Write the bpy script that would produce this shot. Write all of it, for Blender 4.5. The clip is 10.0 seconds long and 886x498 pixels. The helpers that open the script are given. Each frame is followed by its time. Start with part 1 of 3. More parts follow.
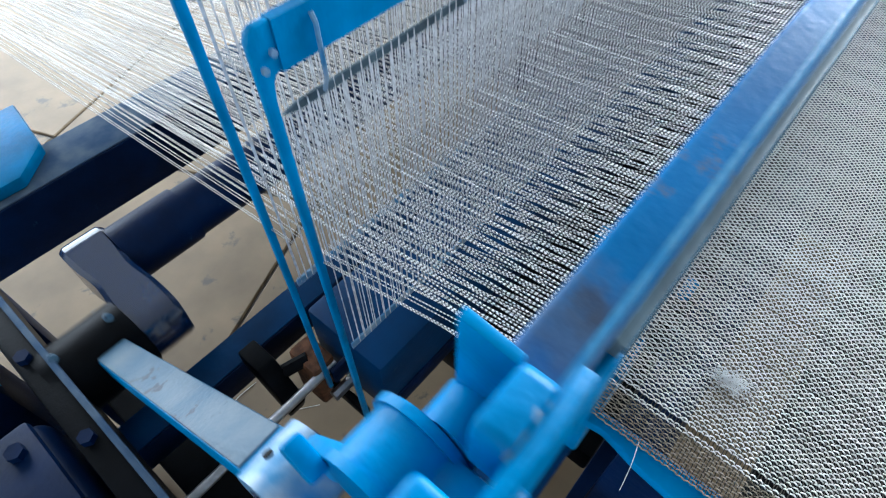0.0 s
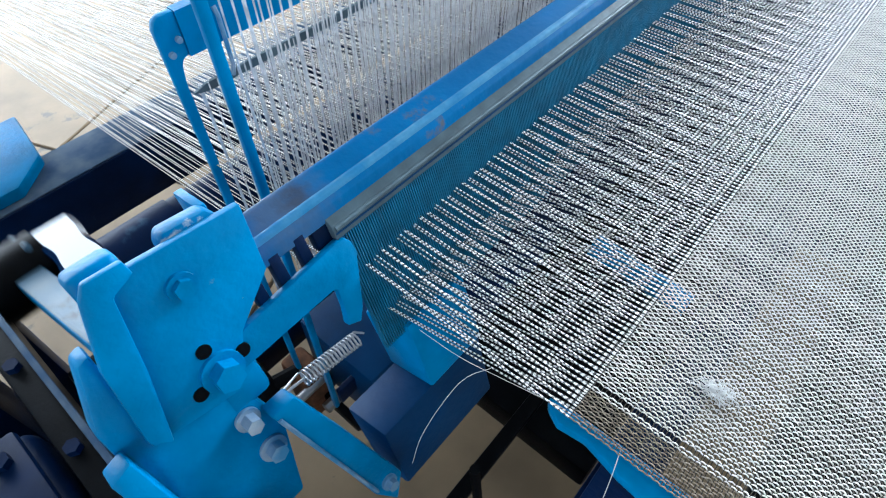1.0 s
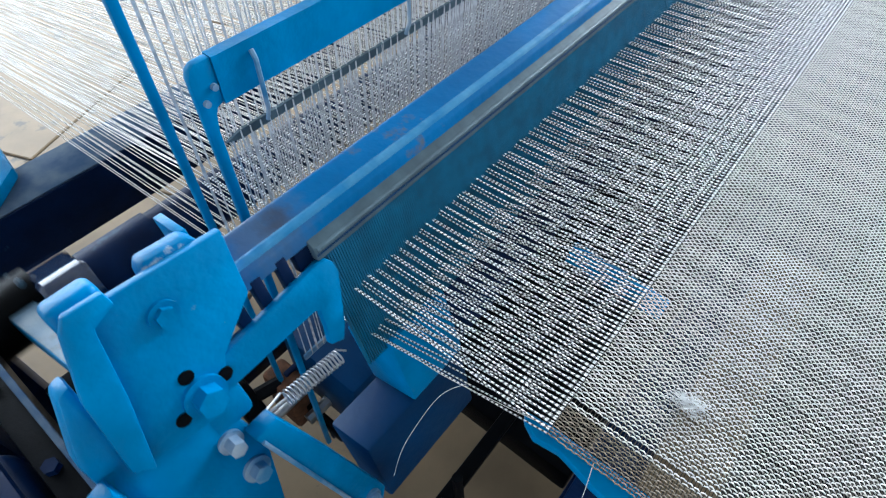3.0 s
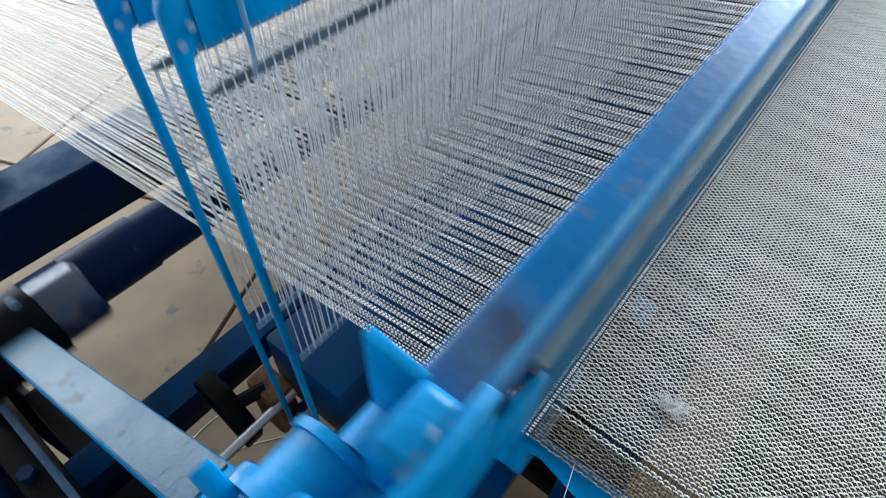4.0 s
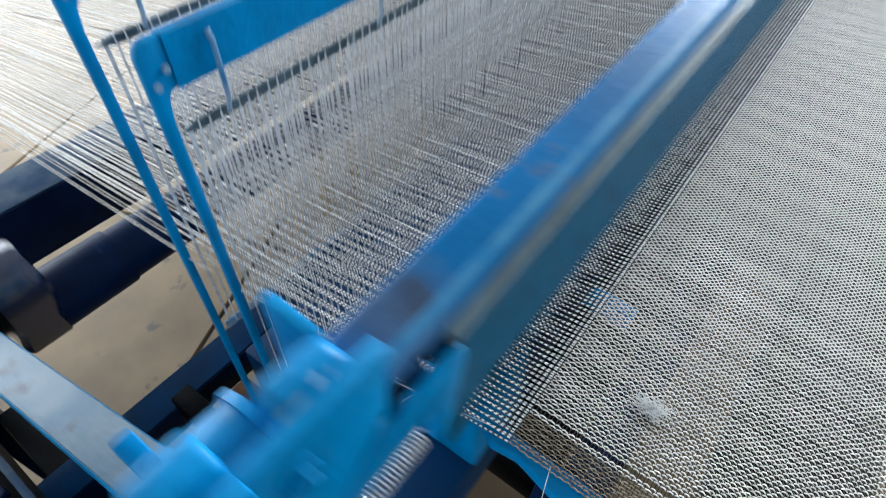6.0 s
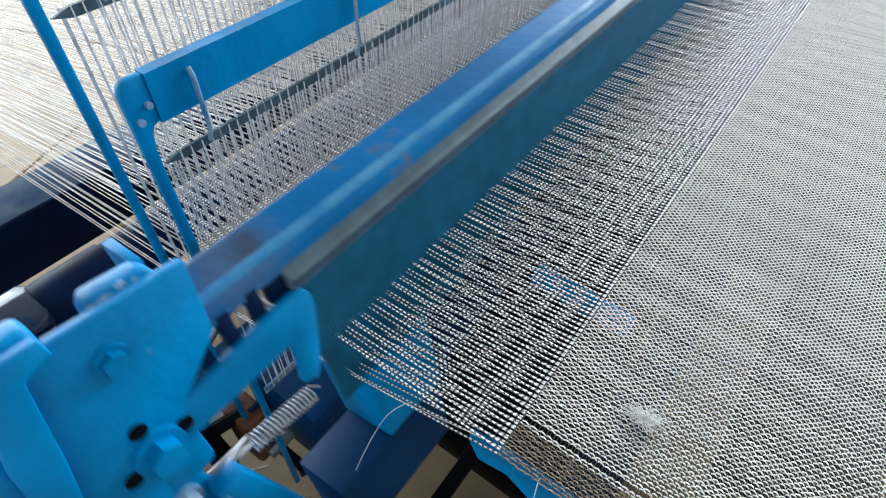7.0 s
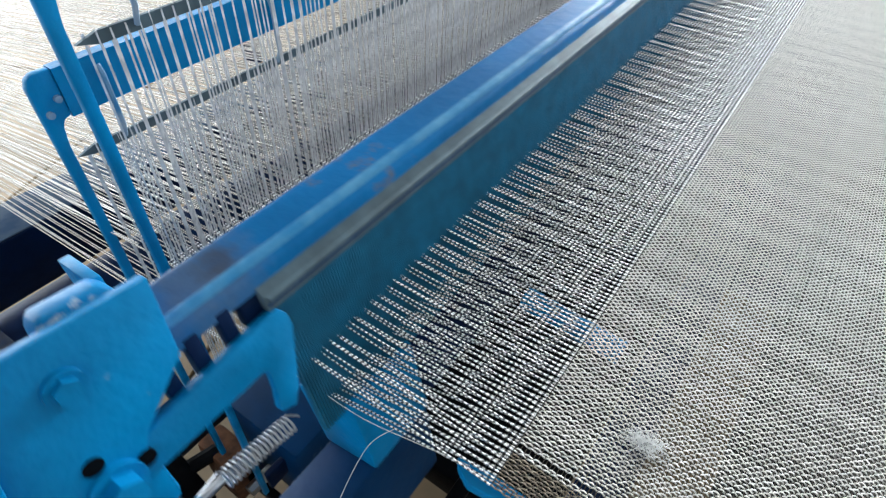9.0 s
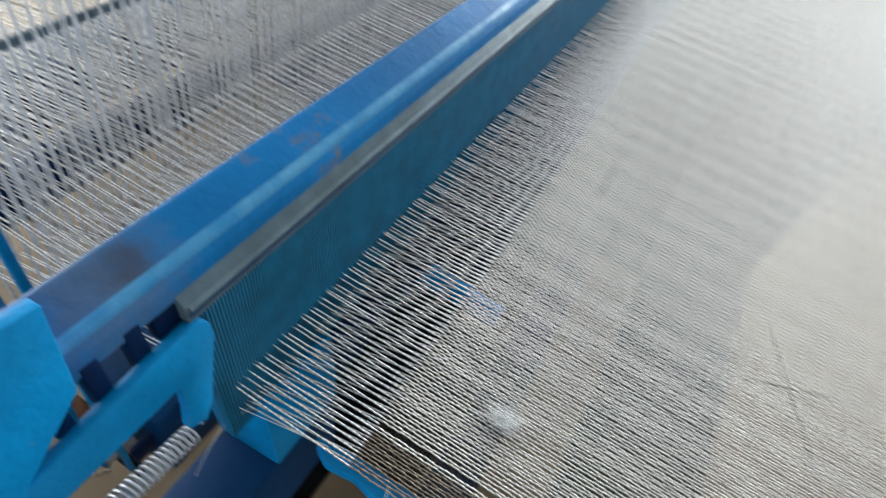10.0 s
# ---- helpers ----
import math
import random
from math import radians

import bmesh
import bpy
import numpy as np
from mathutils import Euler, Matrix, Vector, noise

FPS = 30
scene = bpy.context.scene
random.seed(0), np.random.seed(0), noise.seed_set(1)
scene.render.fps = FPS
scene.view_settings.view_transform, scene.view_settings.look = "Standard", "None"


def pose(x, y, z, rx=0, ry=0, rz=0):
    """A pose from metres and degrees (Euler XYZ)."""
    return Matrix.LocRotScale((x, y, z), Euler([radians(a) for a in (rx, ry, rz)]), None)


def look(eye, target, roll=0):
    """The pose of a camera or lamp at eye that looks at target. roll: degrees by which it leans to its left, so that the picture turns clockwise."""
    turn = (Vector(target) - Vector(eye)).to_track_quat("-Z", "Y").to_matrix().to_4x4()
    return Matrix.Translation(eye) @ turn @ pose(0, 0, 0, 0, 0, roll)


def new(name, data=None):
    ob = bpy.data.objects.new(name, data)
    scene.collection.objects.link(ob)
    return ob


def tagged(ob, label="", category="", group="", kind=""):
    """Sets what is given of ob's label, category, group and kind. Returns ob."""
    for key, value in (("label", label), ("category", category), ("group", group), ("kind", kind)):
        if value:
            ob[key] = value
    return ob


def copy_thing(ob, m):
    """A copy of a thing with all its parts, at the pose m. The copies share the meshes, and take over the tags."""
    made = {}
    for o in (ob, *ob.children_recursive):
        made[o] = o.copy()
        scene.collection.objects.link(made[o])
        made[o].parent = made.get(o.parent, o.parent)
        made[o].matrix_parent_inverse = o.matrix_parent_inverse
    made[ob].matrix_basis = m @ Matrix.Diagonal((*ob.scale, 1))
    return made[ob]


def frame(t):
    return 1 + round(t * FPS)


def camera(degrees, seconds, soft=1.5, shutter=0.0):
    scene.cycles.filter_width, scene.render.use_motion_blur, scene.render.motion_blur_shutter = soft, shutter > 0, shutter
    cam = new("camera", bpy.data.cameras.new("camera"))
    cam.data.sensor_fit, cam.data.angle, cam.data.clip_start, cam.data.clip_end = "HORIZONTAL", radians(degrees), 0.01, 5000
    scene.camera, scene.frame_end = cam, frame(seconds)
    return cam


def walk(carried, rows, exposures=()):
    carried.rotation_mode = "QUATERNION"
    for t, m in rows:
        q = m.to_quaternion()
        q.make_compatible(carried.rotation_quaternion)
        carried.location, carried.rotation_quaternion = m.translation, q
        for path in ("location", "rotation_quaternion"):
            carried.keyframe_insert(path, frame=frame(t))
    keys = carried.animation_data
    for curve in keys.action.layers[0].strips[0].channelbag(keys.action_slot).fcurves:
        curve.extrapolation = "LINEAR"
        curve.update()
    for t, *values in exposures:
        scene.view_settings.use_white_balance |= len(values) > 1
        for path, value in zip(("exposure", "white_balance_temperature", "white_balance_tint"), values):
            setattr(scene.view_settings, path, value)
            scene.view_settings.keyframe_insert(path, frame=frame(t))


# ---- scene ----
ZC = 0.85            # height of the cloth at the fell
LENS = 76.0
cam = camera(LENS, 10.0, soft=1.1, shutter=0.9)
PATH = [
    (0.0, look((-0.1355, -0.0201, 1.1358), (0.0967, 0.1751, 0.7383), 0.23)),
    (0.5, look((-0.1311, -0.0262, 1.1334), (0.1017, 0.1743, 0.7389), -0.29)),
    (1.0, look((-0.1300, -0.0320, 1.1300), (0.1086, 0.1731, 0.7414), -0.00)),
    (1.5, look((-0.1297, -0.0325, 1.1349), (0.1122, 0.1697, 0.7469), 0.28)),
    (2.0, look((-0.1271, -0.0326, 1.1368), (0.1179, 0.1672, 0.7494), 1.12)),
    (2.5, look((-0.1261, -0.0319, 1.1419), (0.1202, 0.1640, 0.7533), 0.89)),
    (4.0, look((-0.1232, -0.0392, 1.1353), (0.1356, 0.1536, 0.7534), 2.42)),
    (4.5, look((-0.1227, -0.0421, 1.1330), (0.1397, 0.1507, 0.7536), 2.43)),
    (5.0, look((-0.1234, -0.0426, 1.1332), (0.1424, 0.1471, 0.7545), 3.06)),
    (5.5, look((-0.1221, -0.0435, 1.1323), (0.1475, 0.1436, 0.7551), 3.33)),
    (7.0, look((-0.1135, -0.0537, 1.1284), (0.1624, 0.1412, 0.7598), 1.84)),
    (7.5, look((-0.1100, -0.0441, 1.1229), (0.1718, 0.1380, 0.7522), 4.33)),
    (8.0, look((-0.1109, -0.0477, 1.1166), (0.1807, 0.1400, 0.7564), 3.62)),
    (8.5, look((-0.1104, -0.0556, 1.1135), (0.1855, 0.1434, 0.7630), 1.86)),
    (9.0, look((-0.1086, -0.0534, 1.1125), (0.1893, 0.1447, 0.7633), 2.26)),
    (9.2, look((-0.1051, -0.0536, 1.1145), (0.1960, 0.1375, 0.7641), 3.24)),
    (9.4, look((-0.1022, -0.0538, 1.1162), (0.2017, 0.1312, 0.7649), 4.08)),
    (9.5, look((-0.1017, -0.0538, 1.1165), (0.2026, 0.1302, 0.7650), 4.22)),
    (9.6, look((-0.0993, -0.0541, 1.1162), (0.2081, 0.1197, 0.7628), 5.77)),
    (9.8, look((-0.0895, -0.0554, 1.1150), (0.2299, 0.0775, 0.7540), 11.95)),
    (10.0, look((-0.0900, -0.0558, 1.1152), (0.2345, 0.0461, 0.7487), 16.27)),
]
walk(cam, PATH, exposures=[(0.0, 0.54, 5900, 9), (1.0, 0.62, 5900, 9), (2.0, 0.44, 5900, 9), (2.7, 0.46, 5900, 9), (3.9, 0.42, 6150, 10), (8.0, 0.40, 6350, 10), (10.0, 0.38, 6550, 10)])

# ---- light ----
world = bpy.data.worlds.new("world")
scene.world = world
world.use_nodes = True
sky = world.node_tree.nodes.new("ShaderNodeTexSky")
sky.sky_type, sky.sun_disc = "NISHITA", False
sky.sun_elevation, sky.sun_rotation = radians(45), radians(160)
world.node_tree.links.new(sky.outputs[0], world.node_tree.nodes["Background"].inputs[0])
world.node_tree.nodes["Background"].inputs[1].default_value = 0.12
scene.view_settings.exposure = 0.0


def window_light(name, at, target, w, h, power):
    d = bpy.data.lights.new(name, "AREA")
    d.shape, d.size, d.size_y, d.energy = "RECTANGLE", w, h, power
    d.color = (0.89, 0.96, 1.0)
    ob = new(name, d)
    ob.matrix_world = look(at, target)
    return ob


window_light("door_light_back", (0.4, 3.58, 1.4), (0.4, 0, 1.0), 3.9, 2.6, 160)
window_light("window_light_side", (4.97, 0.4, 2.1), (0, 0.4, 1.6), 4.4, 1.7, 520)
# Added fill lamp for the sley's front faces; its doorway is made up.
window_light("fill_light_west", (-2.48, -1.3, 1.3), (0, -0.2, 0.9), 2.3, 2.4, 21)


# ---- materials ----
def mat(name, col, rough=0.5, metal=0.0, var=0.15, scale=60.0, bump=0.0, bump_scale=300.0, col2=None, spec=0.5, chips=None, chip_scale=70.0, chip_at=0.70):
    m = bpy.data.materials.new(name)
    m.use_nodes = True
    nt = m.node_tree
    b = nt.nodes["Principled BSDF"]
    b.inputs["Roughness"].default_value, b.inputs["Metallic"].default_value = rough, metal
    b.inputs["Specular IOR Level"].default_value = spec
    tc = nt.nodes.new("ShaderNodeTexCoord")
    n = nt.nodes.new("ShaderNodeTexNoise")
    n.inputs["Scale"].default_value, n.inputs["Detail"].default_value = scale, 6
    nt.links.new(tc.outputs["Object"], n.inputs["Vector"])
    r = nt.nodes.new("ShaderNodeValToRGB")
    r.color_ramp.elements[0].position, r.color_ramp.elements[1].position = 0.35, 0.7
    c2 = col2 or tuple(c * (1 - var) for c in col)
    r.color_ramp.elements[0].color, r.color_ramp.elements[1].color = (*c2, 1), (*col, 1)
    nt.links.new(n.outputs["Fac"], r.inputs[0])
    if chips:
        n3 = nt.nodes.new("ShaderNodeTexNoise")
        n3.inputs["Scale"].default_value, n3.inputs["Detail"].default_value, n3.inputs["Roughness"].default_value = chip_scale, 8, 0.65
        nt.links.new(tc.outputs["Object"], n3.inputs["Vector"])
        r3 = nt.nodes.new("ShaderNodeValToRGB")
        r3.color_ramp.elements[0].position, r3.color_ramp.elements[1].position = chip_at, chip_at + 0.05
        nt.links.new(n3.outputs["Fac"], r3.inputs[0])
        mix = nt.nodes.new("ShaderNodeMixRGB")
        mix.inputs[2].default_value = (*chips, 1)
        nt.links.new(r3.outputs[0], mix.inputs[0])
        nt.links.new(r.outputs[0], mix.inputs[1])
        nt.links.new(mix.outputs[0], b.inputs["Base Color"])
    else:
        nt.links.new(r.outputs[0], b.inputs["Base Color"])
    if bump:
        n2 = nt.nodes.new("ShaderNodeTexNoise")
        n2.inputs["Scale"].default_value, n2.inputs["Detail"].default_value = bump_scale, 5
        nt.links.new(tc.outputs["Object"], n2.inputs["Vector"])
        bp = nt.nodes.new("ShaderNodeBump")
        bp.inputs["Strength"].default_value, bp.inputs["Distance"].default_value = bump, 0.002
        nt.links.new(n2.outputs["Fac"], bp.inputs["Height"])
        nt.links.new(bp.outputs[0], b.inputs["Normal"])
    return m


BLUE = mat("blue_paint", (0.0005, 0.235, 0.54), 0.38, 0, 0.35, 22, 0.3, 180, spec=0.16, chips=(0.16, 0.26, 0.34))
CAPBLUE = mat("worn_cap_paint", (0.0005, 0.175, 0.47), 0.36, 0, 0.3, 14, 0.3, 120, spec=0.2, chips=(0.12, 0.14, 0.18), chip_scale=14.0, chip_at=0.585)
# Pale blue holds the cap bevel's highlight as well as its wear.
CAPEDGE = mat("rubbed_cap_highlight", (0.10, 0.34, 0.56), 0.35, 0, 0.5, 40, 0.3, 160, col2=(0.005, 0.20, 0.46))
EARBLUE = mat("worn_lug_paint", (0.0005, 0.225, 0.53), 0.4, 0, 0.35, 22, 0.3, 160, spec=0.16, chips=(0.45, 0.48, 0.50), chip_scale=30.0, chip_at=0.57)
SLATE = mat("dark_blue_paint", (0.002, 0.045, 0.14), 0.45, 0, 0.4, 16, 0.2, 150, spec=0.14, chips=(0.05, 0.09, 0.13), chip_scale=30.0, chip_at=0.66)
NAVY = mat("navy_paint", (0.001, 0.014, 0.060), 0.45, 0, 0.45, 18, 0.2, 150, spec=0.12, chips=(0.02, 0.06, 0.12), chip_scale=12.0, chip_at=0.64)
# Paler grey for the cross beam's upper face and the rail's edge.
PALE_GREY = mat("pale_grey_paint", (0.10, 0.14, 0.19), 0.8, 0, 0.4, 25, 0.2, 150, spec=0.2, col2=(0.03, 0.07, 0.14))
GLOSSY = mat("glossy_navy_paint", (0.002, 0.020, 0.075), 0.16, 0, 0.35, 18, 0.06, 90, spec=1.0)
STEEL = mat("steel", (0.55, 0.57, 0.6), 0.35, 0.9, 0.3, 80, 0.1)
WIRE = mat("spring_wire", (0.62, 0.64, 0.68), 0.35, 0.6, 0.35, 120)
HEDDLE = mat("heddle_wire", (0.86, 0.86, 0.87), 0.25, 0.0, 0.6, 140, spec=1.0, col2=(0.48, 0.48, 0.50))
DENT = mat("reed_wire", (0.006, 0.18, 0.34), 0.4, 0.2, 0.4, 60)
BAULK = mat("worn_baulk", (0.10, 0.16, 0.20), 0.5, 0.2, 0.5, 30, 0.3, 120)
WORN = mat("worn_blue_steel", (0.40, 0.46, 0.52), 0.5, 0.2, 0.5, 45, 0.3, 160, col2=(0.05, 0.22, 0.42))
RODTOP = mat("rod_steel", (0.13, 0.18, 0.22), 0.45, 0.0, 0.6, 14, 0.4, 200, spec=0.35, col2=(0.015, 0.085, 0.16), chips=(0.02, 0.04, 0.07), chip_scale=45.0, chip_at=0.60)
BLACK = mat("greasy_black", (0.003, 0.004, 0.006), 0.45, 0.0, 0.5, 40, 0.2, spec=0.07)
RUST = mat("rusty_steel", (0.20, 0.08, 0.035), 0.8, 0.1, 0.6, 90, 0.4)
YARN = mat("yarn", (0.90, 0.87, 0.82), 0.24, 0, 0.15, 700, spec=0.9)
SELVEDGE = mat("selvedge_yarn", (0.46, 0.38, 0.28), 0.5, 0, 0.5, 300, col2=(0.16, 0.12, 0.08))
LINT = mat("lint", (0.8, 0.8, 0.8), 0.9, 0, 0.1, 300)
FLOOR = mat("floor_concrete", (0.265, 0.188, 0.108), 0.6, 0, 0.4, 5, 0.15, 80, chips=(0.10, 0.085, 0.065), chip_scale=9.0, chip_at=0.60)
JOINT = mat("floor_joint", (0.09, 0.075, 0.06), 0.9, 0, 0.3, 30)
WALL = mat("wall_paint", (0.34, 0.34, 0.33), 0.8, 0, 0.15, 2)
WEFT = mat("weft_yarn", (0.075, 0.062, 0.047), 0.7, 0, 0.3, 500)


def stained(m, at, inner, outer, colour, share):
    """A stain of its own shape on a material: full within one radius of a point, gone at another, ragged between."""
    nt = m.node_tree
    base = nt.nodes["Principled BSDF"].inputs["Base Color"]
    tc = nt.nodes.new("ShaderNodeTexCoord")
    far = nt.nodes.new("ShaderNodeVectorMath")
    far.operation = "DISTANCE"
    far.inputs[1].default_value = at
    nt.links.new(tc.outputs["Object"], far.inputs[0])
    n = nt.nodes.new("ShaderNodeTexNoise")
    n.inputs["Scale"].default_value, n.inputs["Detail"].default_value = 130, 5
    nt.links.new(tc.outputs["Object"], n.inputs["Vector"])
    wob = nt.nodes.new("ShaderNodeMath")
    wob.operation = "MULTIPLY_ADD"
    wob.inputs[1].default_value, wob.inputs[2].default_value = 0.9 * outer, -0.45 * outer
    nt.links.new(n.outputs["Fac"], wob.inputs[0])
    add = nt.nodes.new("ShaderNodeMath")
    nt.links.new(far.outputs["Value"], add.inputs[0])
    nt.links.new(wob.outputs[0], add.inputs[1])
    ramp = nt.nodes.new("ShaderNodeMapRange")
    for k, v in enumerate((inner, outer, share, 0.0)):
        ramp.inputs[k + 1].default_value = v
    nt.links.new(add.outputs[0], ramp.inputs[0])
    mix = nt.nodes.new("ShaderNodeMixRGB")
    mix.inputs[2].default_value = (*colour, 1)
    nt.links.new(ramp.outputs[0], mix.inputs[0])
    nt.links.new(base.links[0].from_socket, mix.inputs[1])
    nt.links.new(mix.outputs[0], base)


# grease and rubbed grey metal near the end of the sley cap
stained(CAPBLUE, (-0.012, 0.083, 0.528), 0.008, 0.040, (0.12, 0.14, 0.18), 0.6)
stained(CAPBLUE, (0.002, 0.081, 0.528), 0.004, 0.014, (0.05, 0.045, 0.05), 0.6)


def twisted(name, light, dark, period, share, spec=0.8):
    """Two-ply yarn of a light and a dark strand: bands that wind along the yarn."""
    m = mat(name, light, 0.28, 0, 0.1, 500, spec=spec)
    nt = m.node_tree
    tc = nt.nodes.new("ShaderNodeTexCoord")
    wv = nt.nodes.new("ShaderNodeTexWave")
    wv.bands_direction = "Y"
    wv.inputs["Scale"].default_value = 0.314 / period
    wv.inputs["Distortion"].default_value = 1.5
    wv.inputs["Detail Scale"].default_value = 40
    nt.links.new(tc.outputs["Object"], wv.inputs["Vector"])
    r = nt.nodes.new("ShaderNodeValToRGB")
    r.color_ramp.elements[0].position, r.color_ramp.elements[1].position = share - 0.1, share + 0.1
    r.color_ramp.elements[0].color, r.color_ramp.elements[1].color = (*dark, 1), (*light, 1)
    nt.links.new(wv.outputs["Fac"], r.inputs[0])
    nt.links.new(r.outputs[0], nt.nodes["Principled BSDF"].inputs["Base Color"])
    return m


# One yarn in two tones: the back copy is dimmed to offset strong light.
TWIST_DIMMED = twisted("twisted_yarn_dimmed", (0.70, 0.66, 0.60), (0.10, 0.09, 0.08), 0.0032, 0.34, 0.3)
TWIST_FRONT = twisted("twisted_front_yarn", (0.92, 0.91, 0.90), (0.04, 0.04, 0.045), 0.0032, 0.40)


# ---- mesh helpers ----
def box_bm(x0, x1, y0, y1, z0, z1, bevel=0.0, seg=2, bm=None):
    own = bmesh.new()
    m = Matrix.Translation(((x0 + x1) / 2, (y0 + y1) / 2, (z0 + z1) / 2)) @ Matrix.Diagonal((abs(x1 - x0), abs(y1 - y0), abs(z1 - z0), 1))
    bmesh.ops.create_cube(own, size=1, matrix=m)
    if bevel:
        bmesh.ops.bevel(own, geom=own.edges[:], offset=bevel, segments=seg, affect="EDGES", profile=0.5)
    return merged(own, bm)


def merged(own, bm):
    if bm is None:
        return own
    tmp = bpy.data.meshes.new("tmp")
    own.to_mesh(tmp)
    own.free()
    bm.from_mesh(tmp)
    bpy.data.meshes.remove(tmp)
    return bm


def prism(outline, axis, a, b, bevel=0.0, bm=None):
    """A plate: an outline of 2D points, extruded along an axis from a to b."""
    own = bmesh.new()
    put = {"x": lambda p, c: (c, p[0], p[1]), "y": lambda p, c: (p[0], c, p[1]), "z": lambda p, c: (p[0], p[1], c)}[axis]
    va = [own.verts.new(put(p, a)) for p in outline]
    vb = [own.verts.new(put(p, b)) for p in outline]
    n = len(outline)
    own.faces.new(va)
    own.faces.new(vb[::-1])
    for i in range(n):
        own.faces.new((va[i], vb[i], vb[(i + 1) % n], va[(i + 1) % n]))
    bmesh.ops.recalc_face_normals(own, faces=own.faces[:])
    if bevel:
        bmesh.ops.bevel(own, geom=own.edges[:], offset=bevel, segments=2, affect="EDGES", profile=0.5, clamp_overlap=True)
    return merged(own, bm)


def rod_bm(p, q, r, n=16, bm=None, r2=None):
    own = bmesh.new()
    p, q = Vector(p), Vector(q)
    d = q - p
    m = Matrix.Translation((p + q) / 2) @ d.to_track_quat("Z", "Y").to_matrix().to_4x4()
    bmesh.ops.create_cone(own, cap_ends=True, segments=n, radius1=r, radius2=r if r2 is None else r2, depth=d.length, matrix=m)
    return merged(own, bm)


def path_bm(points, r, n=8, bm=None):
    """A round bar along a line of points."""
    own = bmesh.new()
    pts = [Vector(p) for p in points]
    rings = []
    for i, p in enumerate(pts):
        d = (pts[min(i + 1, len(pts) - 1)] - pts[max(i - 1, 0)]).normalized()
        a = d.orthogonal().normalized() if not rings else (rings[-1][1] - d * rings[-1][1].dot(d)).normalized()
        b = d.cross(a)
        rings.append(([own.verts.new(p + r * (a * math.cos(2 * math.pi * k / n) + b * math.sin(2 * math.pi * k / n))) for k in range(n)], a))
    for (u, _), (v, _) in zip(rings, rings[1:]):
        for k in range(n):
            own.faces.new((u[k], u[(k + 1) % n], v[(k + 1) % n], v[k]))
    own.faces.new(rings[0][0][::-1])
    own.faces.new(rings[-1][0])
    return merged(own, bm)


def part(name, bm, material, parent=None, label="", smooth=True):
    me = bpy.data.meshes.new(name)
    bm.to_mesh(me)
    bm.free()
    me.materials.append(material)
    if smooth:
        me.shade_smooth()
        me.set_sharp_from_angle(angle=radians(35))
    ob = new(name, me)
    ob.parent = parent
    if label:
        tagged(ob, label)
    return ob


def thing(name, label, category, group="", kind=""):
    return tagged(new(name), label, category, group, kind)


# ---- setting ----
def floor():
    f = part("floor", box_bm(-2.5, 5, -2.5, 4, -0.12, -0.006), JOINT)
    tagged(f, "beige concrete floor slabs with dark joints", kind="structure")
    size, gap = 0.85, 0.008
    bm = box_bm(-size / 2 + gap / 2, size / 2 - gap / 2, -size / 2 + gap / 2, size / 2 - gap / 2, -0.03, 0, 0.003, 1)
    me = bpy.data.meshes.new("slab")
    bm.to_mesh(me)
    bm.free()
    me.materials.append(FLOOR)
    turn = Matrix.Translation((0.10, 1.685, 0)) @ pose(0, 0, 0, 0, 0, 22)
    for i in range(-7, 8):
        for j in range(-7, 6):
            m = turn @ Matrix.Translation(((i + 0.5) * size, (j + 0.5) * size, 0))
            if -2.3 < m.translation.x < 4.8 and -2.3 < m.translation.y < 3.8:
                ob = new("slab", me)
                ob.parent, ob.matrix_basis = f, m
    return f


def wall(name, outer, holes, axis, at, thick):
    """A wall as bands round its openings: outer (a0, a1, z0, z1), holes likewise, along one axis."""
    bm = bmesh.new()
    a0, a1, z0, z1 = outer
    cuts = sorted(holes)
    edge = a0
    spans = []
    for h0, h1, y0, y1 in cuts:
        spans += [(edge, h0, z0, z1), (h0, h1, z0, y0), (h0, h1, y1, z1)]
        edge = h1
    spans.append((edge, a1, z0, z1))
    for p, q, u, v in spans:
        if q - p < 0.001 or v - u < 0.001:
            continue
        if axis == "x":
            box_bm(p, q, at, at + thick, u, v, bm=bm)
        else:
            box_bm(at, at + thick, p, q, u, v, bm=bm)
    return tagged(part(name, bm, WALL, smooth=False), "plain pale plastered wall", kind="structure")


floor()
wall("wall_north", (-2.5, 5, 0, 3.4), [(-1.6, 2.4, 0.0, 2.7)], "x", 3.6, 0.2)
wall("wall_south", (-2.5, 5, 0, 3.4), [], "x", -2.7, 0.2)
wall("wall_east", (-2.7, 4.2, 0, 3.4), [(-1.8, 2.6, 1.25, 2.95)], "y", 5.0, 0.2)
# The west opening is invented, to go with the fill lamp.
wall("wall_west", (-2.7, 4.2, 0, 3.4), [(-2.45, -0.15, 0.0, 2.5)], "y", -2.7, 0.2)
tagged(part("ceiling", box_bm(-2.7, 5.2, -2.7, 4.2, 3.4, 3.55), WALL), "plain pale ceiling", kind="structure")

# ---- loom plan ----
XS, XE = 0.0, 1.15          # selvedge and far end of the warp
PITCH = 0.0018
Y_F, Y_B = 0.235, 0.30      # the two heald frames
Y_REST, Z_REST = 1.85, ZC - 0.3145
LEAN = -0.17                # fall of the warp line towards the back rest
PIVOT = Vector((0, -0.077, ZC - 0.53))     # of the sley as drawn
SLEY_K = 0.866              # true size of the sley against its drawing
ROCK = Vector((-0.0174, -0.071, ZC - 0.4215))  # its rocking shaft
CRANK = Vector((0, 0.568, ZC - 0.294))
CRANK_R = 0.100
CRANK_LEAD = -15        # turn of the crank pin against the sley's forward end
